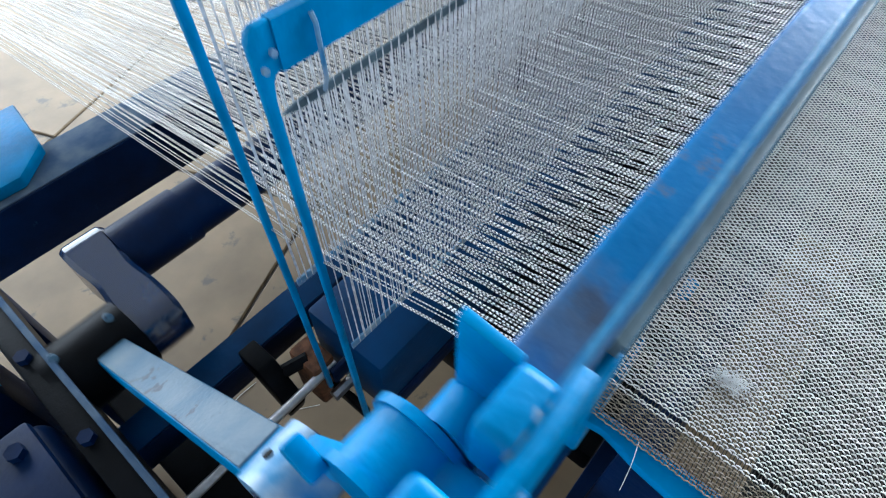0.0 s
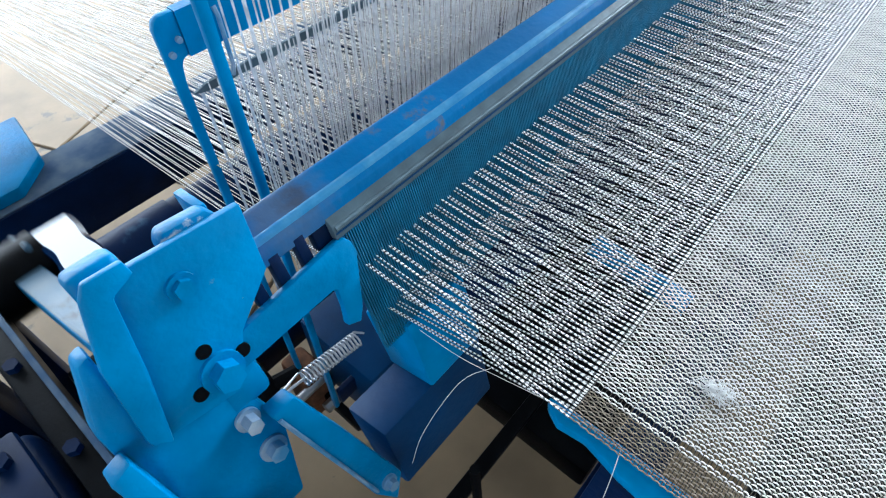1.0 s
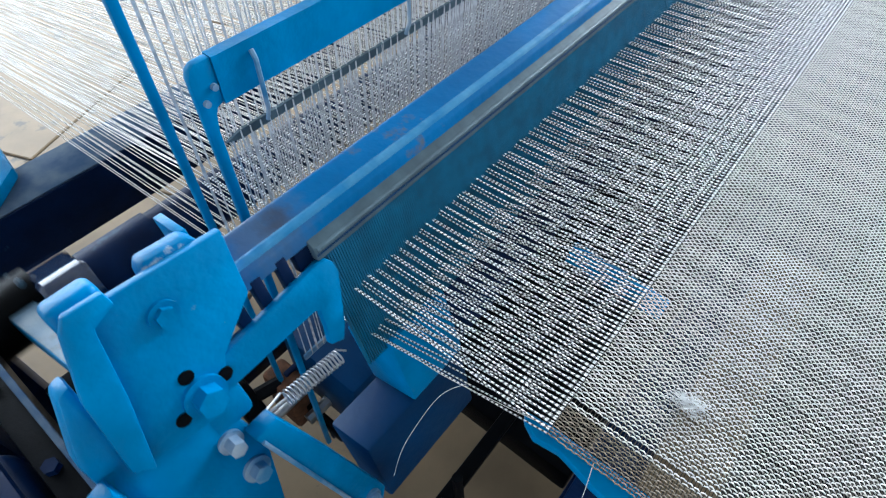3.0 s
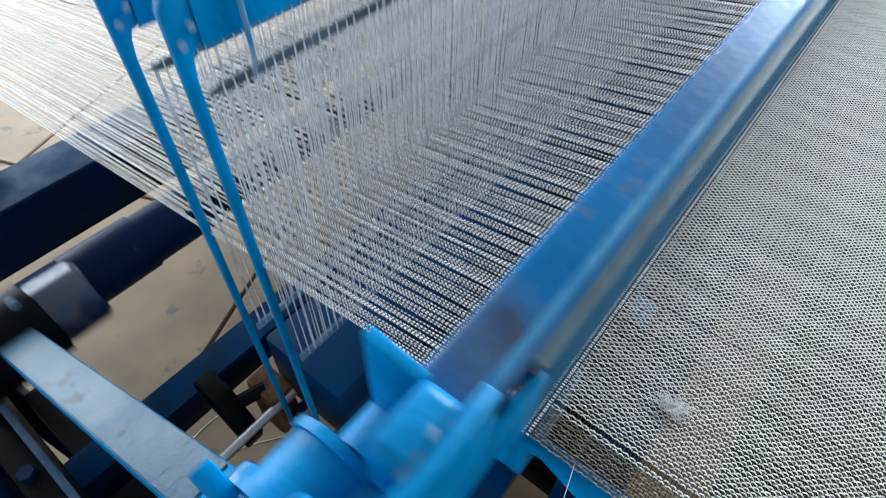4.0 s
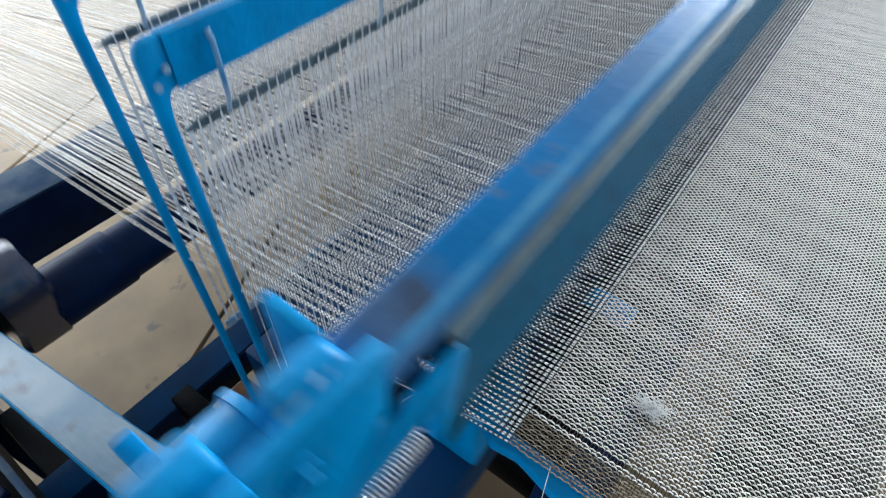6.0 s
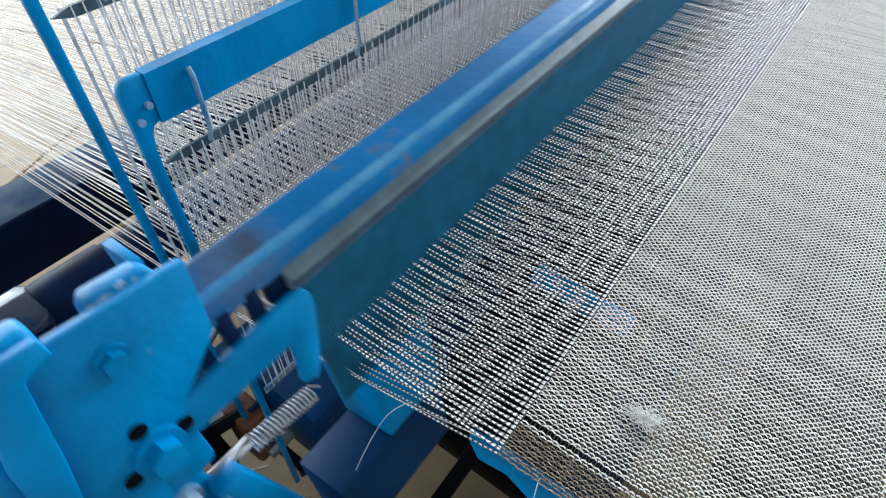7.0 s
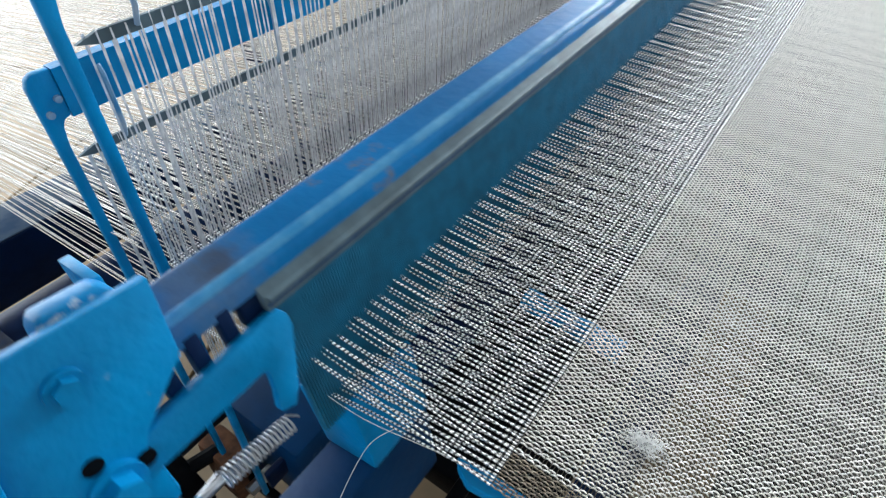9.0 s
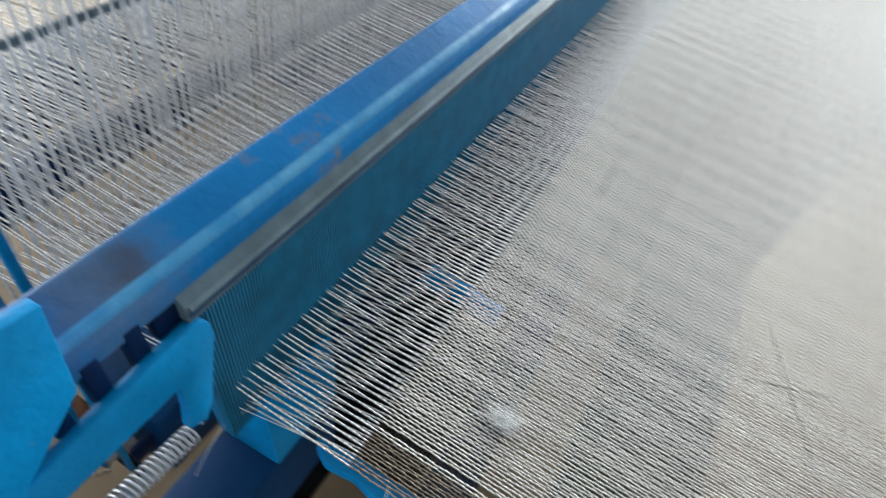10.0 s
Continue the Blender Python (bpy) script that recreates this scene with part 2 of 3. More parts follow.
Y_FELL = -0.006        # woven edge of the cloth
GAPS = {14}             # warp ends missing from the cloth


def X(i):
    return XS + i * PITCH + 0.0002 * math.sin(i * 12.9898 + i * i % 7) + 0.0005 * math.sin(i * 0.37)


N_ENDS = int((XE - XS) / PITCH)


def strands(name, P, r, material, n=4):
    """Yarns in one mesh from an array of lines x points x 3."""
    L, K, _ = P.shape
    d = np.gradient(P, axis=1)
    d /= np.linalg.norm(d, axis=2, keepdims=True)
    side = np.cross(d, np.array([0, 0, 1.0]))
    side /= np.linalg.norm(side, axis=2, keepdims=True)
    up = np.cross(side, d)
    ang = 2 * np.pi * np.arange(n) / n + np.pi / 4
    V = P[:, :, None, :] + r * (side[:, :, None, :] * np.cos(ang)[None, None, :, None] + up[:, :, None, :] * np.sin(ang)[None, None, :, None])
    idx = np.arange(L * K * n).reshape(L, K, n)
    a, b = idx[:, :-1], idx[:, 1:]
    F = np.stack([a, np.roll(a, -1, 2), np.roll(b, -1, 2), b], -1).reshape(-1, 4)
    me = bpy.data.meshes.new(name)
    me.from_pydata(V.reshape(-1, 3).tolist(), [], F.tolist())
    me.materials.append(material)
    me.shade_smooth()
    return new(name, me)


def cloth():
    """Open plain weave: every end passes over and under every pick."""
    ends = [i for i in range(N_ENDS) if i not in GAPS]
    x = np.array([X(i) for i in ends])
    J = 215
    j = np.arange(J)
    y = Y_FELL - PITCH * j - 0.006 * (1 - np.exp(-j / 8.0)) + 0.0002 * np.sin(j * 7.7 + j * j % 5) + 0.0004 * np.sin(j * 2.9) * np.exp(-j / 7.0) + 0.0002 * np.sin(j * 0.83) * np.sin(j * 0.21 + 1)
    a = 0.00070
    ii, jj = np.array(ends)[:, None], np.arange(J)[None, :]
    par = np.where((ii + jj) % 2 == 0, 1.0, -1.0)
    wob = 0.0002 * np.sin(ii * 3.1 + jj * 0.9)
    xx, yy = np.broadcast_to(x[:, None], par.shape), np.broadcast_to(y[None, :], par.shape)
    t = thing("cloth", "open grey-white woven net cloth with a missing end", "cloth")
    line = np.stack([xx + wob, yy, a * par], -1)
    ends_ob = strands("warp_yarn", line[12:], 0.00043, YARN)
    edge_ob = tagged(strands("selvedge_yarn", line[:12], 0.00036, SELVEDGE), "brownish yarns of the selvedge")
    picks = strands("weft_yarn", np.stack([xx, yy, -a * par], -1).transpose(1, 0, 2), 0.00027, WEFT)
    for ob in (ends_ob, edge_ob, picks):
        ob.parent = t
        tagged(ob, kind="stuff")
    return t


CLOTH = cloth()


def lint(at, r, seed):
    """A flock of fluff: a tangle of short fibres."""
    rnd = random.Random(seed)
    bm = bmesh.new()
    for _ in range(170):
        p = Vector((rnd.gauss(0, r * 0.4), rnd.gauss(0, r * 0.8), rnd.uniform(0, r * 0.3)))
        d = Vector((rnd.uniform(-1, 1), rnd.uniform(-1, 1), rnd.uniform(-0.3, 0.3))).normalized()
        c = d.cross(Vector((0, 0, 1))) * rnd.uniform(-0.5, 0.5)
        ln = rnd.uniform(0.3, 0.9) * r
        path_bm([p - d * ln, p + c * ln * 0.5, p + d * ln], 0.00012, 3, bm)
    ob = tagged(part("lint", bm, LINT), "white flock of lint lying on the cloth", "lint")
    ob.location = at
    ob.parent = None
    return ob


LINTS = [lint((0.062, -0.057, 0.0012), 0.0062, 3)]


def sheet(name, length, k, label):
    ends = [i for i in range(N_ENDS) if i % 2 == k]
    x = np.array([X(i) for i in ends])
    pts = np.linspace(0, 1, 14)
    P = np.zeros((len(ends), 14, 3))
    P[:, :, 0] = x[:, None] + 0.0003 * np.sin(pts[None, :] * np.pi) * np.sin(np.arange(len(ends)) * 2.3)[:, None]
    drift = np.convolve(np.random.default_rng(11 + k).normal(0, 1, len(ends) + 6), np.ones(4) / 4, "same")[3:-3]
    P[:, :, 0] += 0.0008 * drift[:, None] * np.sin(np.minimum(pts * 1.3, 1.0) * np.pi)[None, :]
    if length < 0:      # the long back sheet: ends wander a little from their places
        rng = np.random.default_rng(5 + k)
        P[:, :, 0] += rng.normal(0, 0.0009, len(ends))[:, None] * pts[None, :] + rng.normal(0, 0.0004, len(ends))[:, None] * np.sin(pts * np.pi)[None, :]
    # ends of one dent draw together away from the woven edge
    duo = np.arange(len(ends)) // 2
    mid = np.array([x[duo == g].mean() for g in duo]) + np.random.default_rng(23 + k).normal(0, 0.0006, duo.max() + 1)[duo]
    draw = np.clip(pts * (2.2 if length > 0 else 6.0), 0, 1) ** 1.3 * (0.52 if length > 0 else 0.45)
    P[:, :, 0] += (mid - x)[:, None] * draw[None, :]
    P[:, :, 1] = pts[None, :] * length
    P[:, :, 2] = 0.0012 * np.sin(np.arange(len(ends)) * 5.1)[:, None] * np.sin(pts * np.pi)[None, :]
    return tagged(strands(name, P, 0.00050 if length < 0 else 0.00051, TWIST_DIMMED if length < 0 else TWIST_FRONT), label, "warp yarns", kind="stuff")


def warp_height(y):
    return ZC + LEAN * y


SHED = []
for k, yh in enumerate((Y_F, Y_B)):
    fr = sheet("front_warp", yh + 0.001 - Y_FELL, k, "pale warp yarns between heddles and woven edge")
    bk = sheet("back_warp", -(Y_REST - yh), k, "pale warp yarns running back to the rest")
    SHED.append((fr, bk, yh))


# ---- heald frames ----
def heald_frame():
    t = thing("heald_frame", "blue painted steel heald frame hung with wire heddles", "heald frame", "heald frames")
    post = [(-0.0032, -0.36), (0.0026, -0.36), (0.0028, 0.150), (0.0045, 0.1615), (0.0065, 0.1655), (0.011, 0.167), (0.011, 0.1965), (0.001, 0.1965), (-0.003, 0.194), (-0.005, 0.189), (-0.0040, 0.10), (-0.0034, -0.1)]
    part("post", prism(post, "y", -0.003, 0.003, 0.0012), BLUE, t)
    part("top_bar", box_bm(0.0111, XE, -0.004, 0.004, 0.166, 0.1965), BLUE, t)
    # Lower bar is darker than the blue frame, to keep it inconspicuous.
    part("bottom_bar", box_bm(0.006, XE, -0.0035, 0.0035, -0.36, -0.33, 0.0015), NAVY, t, "dark navy lower bar")
    part("heddle_rail", prism([(0.004, 0.1395), (0.016, 0.1365), (XE, 0.1365), (XE, 0.143), (0.016, 0.143)], "y", -0.0022, -0.0002), BAULK, t, "grey steel heddle rail")
    part("lower_rail", box_bm(0.006, XE, -0.002, 0, -0.145, -0.136), WORN, t)
    for x in (0.0, 0.0075):
        part("rivet", rod_bm((x, -0.0055, 0.172 + x), (x, -0.003, 0.172 + x), 0.0022, 10), WORN, t)
    for x in (0.036, 0.17, 0.40, 0.63, 0.86):
        part("rail_hook", path_bm([(x, -0.003, 0.14), (x, -0.007, 0.15), (x, -0.007, 0.185), (x, -0.0045, 0.19)], 0.0016, 6), WORN, t)
    # one heddle: two twisted wires, a loop at each end and an eye
    bm = bmesh.new()
    for sgn in (-1, 1):
        pts = []
        for z in np.linspace(-0.142, 0.143, 27):
            open_ = 0.0006 * math.exp(-(z / 0.008) ** 2) + 0.0014 * math.exp(-((abs(z) - 0.139) / 0.006) ** 2) + 0.00028
            pts.append((sgn * open_ * 0.6, sgn * open_ * 0.7 - 0.001, z))
        path_bm(pts, 0.00058, 3, bm)
    me = bpy.data.meshes.new("heddle")
    bm.to_mesh(me)
    bm.free()
    me.materials.append(HEDDLE)
    return t, me


def hang_heddles(frame_ob, me, k):
    for i in range(N_ENDS):
        if i % 2 == k and X(i) > 0.008:
            ob = new("heddle", me)
            ob.parent = frame_ob
            pair = 0.0010 if (i // 2) % 2 == 0 else -0.0010     # neighbours hang close together
            ob.location = (X(i) + pair + 0.0006 * math.sin(i * 2.17) * math.sin(i * 0.61), 0.0014 * math.sin(i * 1.3), 0.0006 * math.sin(i * 1.7))


H_F, heddle_mesh = heald_frame()
H_B = copy_thing(H_F, Matrix.Identity(4))
hang_heddles(H_F, heddle_mesh, 0)
hang_heddles(H_B, heddle_mesh, 1)


# ---- sley ----
def bolt(name, parent, x, y, z, r, h, material=None):
    """A hexagon head on a washer, facing the front."""
    b = part(name, rod_bm((x, y, z), (x, y - h, z), r, 6), material or BLUE, parent)
    part("washer", rod_bm((x, y + 0.0005, z), (x, y - 0.0022, z), r * 1.45, 20), material or BLUE, b)
    return b


def sley():
    t = thing("sley", "blue painted steel sley carrying a reed", "sley")
    SE = XE / SLEY_K + 0.05
    dz = ZC - PIVOT.z
    dy = -PIVOT.y

    def P(y, z):
        return (y + dy, z + dz)

    def B(x0, x1, y0, y1, z0, z1, bev=0.0015):
        return box_bm(x0, x1, y0 + dy, y1 + dy, z0 + dz, z1 + dz, bev)

    def Q(x, y, z):
        return (x, y + dy, z + dz)

    cap = part("cap", prism([P(0.0035, 0.057), P(0.0035, 0.068), P(0.0075, 0.0752), P(0.026, 0.0838), P(0.0294, 0.0845), P(0.0325, 0.082), P(0.0325, 0.057)], "x", -0.042, SE, 0.0015), CAPBLUE, t)
    part("baulk", prism([P(-0.001, 0.044), P(-0.001, 0.055), P(0.0035, 0.0605), P(0.010, 0.0565), P(0.010, 0.044)], "x", 0.008, SE, 0.001), BAULK, t, "grey worn reed baulk")
    # Strip along the bevel: rubbed edge and painted highlight in one.
    part("worn_highlight", prism([P(0.0052, 0.0702), P(0.0060, 0.0745), P(0.0078, 0.0762), P(0.0098, 0.0768)], "x", -0.040, SE, 0.0005), CAPEDGE, cap, "pale worn front edge with its highlight painted in")
    part("baulk_lip", rod_bm(Q(0.010, -0.0008, 0.0525), Q(SE, -0.0008, 0.0525), 0.0020, 10), BAULK, t, "grey rubbed lip")
    # Shade of the baulk's groove, drawn as a thin dark strip.
    part("groove_shade", box_bm(0.009, SE, -0.0014 + dy, 0.001 + dy, 0.0478 + dz, 0.0492 + dz), SLATE, t)
    # reed dents
    vs, fs = [], []
    for i in range(int(SE / 0.0021)):
        x = i * 0.0021
        if x < 0.009:
            continue
        b = len(vs)
        for xx, yy in ((x - 0.00045, 0.001), (x + 0.00045, 0.001), (x + 0.00045, 0.006), (x - 0.00045, 0.006)):
            vs += [Q(xx, yy, -0.069), Q(xx, yy, 0.045)]
        for k in range(4):
            n = (k + 1) % 4
            fs.append((b + 2 * k, b + 2 * n, b + 2 * n + 1, b + 2 * k + 1))
    me = bpy.data.meshes.new("reed")
    me.from_pydata(vs, [], fs)
    me.materials.append(DENT)
    reed = tagged(new("reed", me), kind="stuff")
    reed.parent = t
    # One board: navy stands for the shade under the shed, blue its end.
    part("race_board", prism([P(0.0, -0.135), P(0.05, -0.135), P(0.055, -0.075), P(0.0, -0.068)], "x", 0.10, SE, 0.003), NAVY, t)
    part("race_end", prism([P(-0.004, -0.140), P(0.052, -0.140), P(0.057, -0.073), P(-0.004, -0.062)], "x", 0.030, 0.0995, 0.003), BLUE, t)
    part("race_foot", prism([P(0.004, -0.225), P(0.046, -0.225), P(0.050, -0.1405), P(-0.002, -0.1405)], "x", -0.028, 0.098, 0.003), SLATE, t, "dark blue plate under the race")
    # end plate with its two ears
    plate = [(-0.150, 0.012 + dz), (-0.133, 0.075 + dz), (-0.118, 0.113 + dz), (-0.038, 0.107 + dz), (-0.043, 0.062 + dz), (-0.074, 0.037 + dz), (-0.094, 0.002 + dz)]
    ep = part("end_plate", prism(plate, "y", -0.004 + dy, 0.003 + dy, 0.0012), BLUE, t)
    strip = [(-0.150, 0.020 + dz), (-0.143, 0.075 + dz), (-0.130, 0.112 + dz), (-0.124, 0.120 + dz), (-0.104, 0.119 + dz), (-0.103, 0.110 + dz), (-0.117, 0.105 + dz), (-0.1265, 0.060 + dz), (-0.140, 0.010 + dz)]
    part("angle_strip", prism(strip, "y", -0.010 + dy, -0.0042 + dy, 0.0015), BLUE, ep)
    part("ear", prism([(-0.084, 0.084 + dz), (-0.084, 0.108 + dz), (-0.080, 0.114 + dz), (-0.054, 0.112 + dz), (-0.049, 0.106 + dz), (-0.049, 0.080 + dz)], "y", 0.0035 + dy, 0.019 + dy, 0.003), EARBLUE, ep)
    part("gusset", prism([P(0.0195, 0.108), P(0.047, 0.112), P(0.046, 0.040), P(0.030, 0.062), P(0.0195, 0.070)], "x", -0.054, -0.048, 0.001), BLUE, ep, "bright blue upright gusset plate")
    part("ear", box_bm(-0.130, -0.103, 0.0035 + dy, 0.022 + dy, 0.085 + dz, 0.119 + dz, 0.0045, 3), EARBLUE, ep)
    bolt("bolt", ep, -0.088, -0.0045 + dy, 0.086 + dz, 0.006, 0.006)
    bolt("bolt", ep, -0.097, -0.0045 + dy, 0.024 + dz, 0.0095, 0.012)
    # Black discs laid on the plate stand for the shade inside bolt holes.
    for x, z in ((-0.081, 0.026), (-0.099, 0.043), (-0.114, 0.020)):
        part("hole_disc", rod_bm(Q(x, -0.0048, z), Q(x, -0.002, z), 0.0048, 14), BLACK, ep, "black disc for the shade in a bolt hole")
    # saddle behind the plate
    sd = part("saddle", rod_bm(Q(-0.112, 0.046, 0.036), Q(-0.074, 0.046, 0.036), 0.024, 28), BLUE, t)
    for x in (-0.112, -0.080):
        part("saddle_rib", rod_bm(Q(x, 0.046, 0.036), Q(x + 0.005, 0.046, 0.036), 0.0265, 28), BLUE, sd)
    part("saddle_block", prism([P(0.003, -0.02), P(0.055, -0.02), P(0.062, 0.025), P(0.040, 0.050), P(0.003, 0.055)], "x", -0.108, -0.076, 0.005), BLUE, t)
    part("saddle_arm", prism([P(0.040, 0.010), P(0.060, 0.020), P(0.142, -0.098), P(0.118, -0.124)], "x", -0.104, -0.090, 0.004), BLUE, t)
    part("pin", rod_bm(Q(-0.142, 0.128, -0.111), Q(-0.088, 0.128, -0.111), 0.016, 20), NAVY, t)
    part("collar", rod_bm(Q(-0.074, 0.034, 0.046), Q(-0.052, 0.034, 0.046), 0.016, 20), BLUE, t)
    part("lug", prism([P(0.064, 0.045), P(0.080, 0.060), P(0.086, 0.048), P(0.070, 0.028)], "x", -0.122, -0.112, 0.002), BLUE, t)
    # lower arm with a rounded nose
    arm = [(-0.092, 0.012), (-0.077, 0.036), (0.006, 0.0445), (0.0125, 0.0435), (0.0165, 0.038), (0.0172, 0.028), (0.004, -0.014), (-0.002, -0.024), (-0.0125, -0.019), (-0.0095, -0.006), (-0.0080, 0.0125), (-0.011, 0.0145)]
    part("arm", prism([(x, z + dz) for x, z in arm], "y", -0.003 + dy, 0.004 + dy, 0.0012), BLUE, t)
    for x in (-0.052, -0.034, -0.014):
        part("web", B(x - 0.004, x + 0.004, 0.003, 0.012, 0.034, 0.062, 0.001), NAVY, t)
    part("notch_block", B(-0.004, 0.010, 0.0045, 0.014, 0.040, 0.060, 0.002), NAVY, t)
    # bracket, sword and tie bar below
    br = part("bracket", prism([(-0.166, 0.036 + dz), (-0.150, 0.078 + dz), (-0.142, 0.080 + dz), (-0.146, 0.010 + dz), (-0.094, 0.0005 + dz), (-0.083, -0.05 + dz), (-0.100, -0.12 + dz), (-0.170, -0.12 + dz)], "y", 0.0036 + dy, 0.022 + dy, 0.003), BLUE, t)
    part("flange", prism([(-0.176, 0.018 + dz), (-0.162, 0.022 + dz), (-0.156, -0.12 + dz), (-0.172, -0.12 + dz)], "y", -0.014 + dy, 0.0032 + dy, 0.002), BLUE, br)
    bolt("bolt", br, -0.102, 0.0032 + dy, -0.026 + dz, 0.006, 0.012, WORN)
    bolt("bolt", br, -0.100, 0.0032 + dy, -0.062 + dz, 0.007, 0.010, WORN)
    part("sword", prism([P(-0.02, -0.085), P(0.045, -0.085), P(-0.06, -0.53), P(-0.094, -0.53)], "x", -0.16, -0.13, 0.003), BLUE, t)
    tie = part("tie_bar", prism([(-0.092, -0.024 + dz), (-0.073, -0.024 + dz), (-0.055, -0.090 + dz), (-0.034, -0.176 + dz), (-0.048, -0.200 + dz), (-0.062, -0.172 + dz), (-0.078, -0.086 + dz)], "y", -0.014 + dy, 0.002 + dy, 0.002), BLUE, t)
    part("tie_edge", rod_bm(Q(-0.089, -0.0145, -0.030), Q(-0.060, -0.0145, -0.168), 0.0016, 8), WORN, tie)
    bolt("bolt", tie, -0.048, -0.0145 + dy, -0.170 + dz, 0.005, 0.008, WORN)
    # coil spring
    p, q = Vector(Q(-0.082, 0.010, -0.037)), Vector(Q(0.002, 0.013, -0.050))
    ax = (q - p).normalized()
    u = ax.orthogonal().normalized()
    v = ax.cross(u)
    pts = [p]
    turns, n = 17, 17 * 12
    for i in range(n + 1):
        f = i / n
        c = p.lerp(q, 0.30 + 0.62 * f)
        th = 2 * math.pi * turns * f
        pts.append(c + 0.0058 * (u * math.cos(th) + v * math.sin(th)))
    pts.append(q)
    part("spring", path_bm(pts, 0.0009, 5), WIRE, t, "bright steel coil spring")
    part("hook", path_bm([p, p.lerp(q, 0.32)], 0.0011, 6), WIRE, t)
    # rocking shaft
    part("rocking_shaft", rod_bm((-0.25, 0, 0), (SE, 0, 0), 0.022, 20), NAVY, t)
    return t


SLEY = sley()
for ob in SLEY.children_recursive:
    ob.data.transform(Matrix.Scale(SLEY_K, 4))
PIN = SLEY_K * Vector((0, 0.128 - PIVOT.y, ZC - 0.111 - PIVOT.z))     # connecting rod's pin on the sley


# ---- crank and connecting rod ----
def crank():
    t = thing("crankshaft", "navy painted crankshaft with an oblong crank web", "crankshaft")
    part("shaft", rod_bm((-0.068, 0, 0), (XE, 0, 0), 0.0365, 28), NAVY, t)
    part("sleeve", rod_bm((-0.069, 0, 0), (0.024, 0, 0), 0.0395, 28), NAVY, t)
    # oblong web, thinner in its waist, its hubs well rounded
    own = bmesh.new()
    rings = []
    for k in range(33):
        f = k / 32
        y = 0.050 - (CRANK_R + 0.092) * f
        end = min(1.0, max(0.0, min(f, 1 - f) / 0.17))
        hz = 0.037 * math.sqrt(max(0.02, 1 - (1 - end) ** 2))
        hx = 0.029 - 0.0045 * math.exp(-((f - 0.47) / 0.15) ** 2) - 0.004 * (1 - end) ** 2
        c = min(0.006, hz * 0.3)
        ring = [(-hx + c, hz), (hx - c, hz), (hx, hz - c), (hx, c - hz), (hx - c, -hz), (c - hx, -hz), (-hx, c - hz), (-hx, hz - c)]
        rings.append([own.verts.new((-0.093 + u, y, v)) for u, v in ring])
    for u, v in zip(rings, rings[1:]):
        for k in range(8):
            own.faces.new((u[k], v[k], v[(k + 1) % 8], u[(k + 1) % 8]))
    own.faces.new(rings[0])
    own.faces.new(rings[-1][::-1])
    bmesh.ops.recalc_face_normals(own, faces=own.faces[:])
    part("crank_web", own, GLOSSY, t, "glossy navy crank web")
    part("crank_pin", rod_bm((-0.192, -CRANK_R, 0), (-0.114, -CRANK_R, 0), 0.020, 20), BLACK, t)
    return t


CRANKSHAFT = crank()
ROD_LEN = 0.440
ROD_SKEW = 4.5        # the rod runs inwards to the sley


def connecting_rod():
    """Along +y from the sley's pin to the crank pin."""
    t = thing("connecting_rod", "worn steel and blue connecting rod with greasy black bearing", "connecting rod")
    part("rod", box_bm(-0.018, 0.018, 0.012, ROD_LEN - 0.02, -0.018, 0.011, 0.003), BLUE, t)
    part("worn_strip", box_bm(-0.0165, 0.0165, 0.035, ROD_LEN - 0.03, 0.0112, 0.0130, 0.001), RODTOP, t, "bare worn steel top")
    se = part("small_end", rod_bm((-0.022, 0, 0), (0.020, 0, 0), 0.026, 22), WORN, t)
    # A black disc gives the oil hole its dark inside.
    part("oil_hole_disc", rod_bm((-0.004, 0, 0.02), (-0.004, 0, 0.0268), 0.0032, 10), BLACK, se)
    be = part("big_end", rod_bm((-0.062, ROD_LEN, 0), (0.034, ROD_LEN, 0), 0.045, 28), BLACK, t, "greasy black bearing")
    part("bearing_cap", box_bm(-0.050, 0.026, ROD_LEN + 0.018, ROD_LEN + 0.058, -0.034, 0.034, 0.006), BLACK, be)
    for x in (-0.044, 0.020):
        part("stud", rod_bm((x, ROD_LEN - 0.030, 0.038), (x, ROD_LEN + 0.062, 0.028), 0.005, 10), RODTOP, be)
    return t


ROD = connecting_rod()


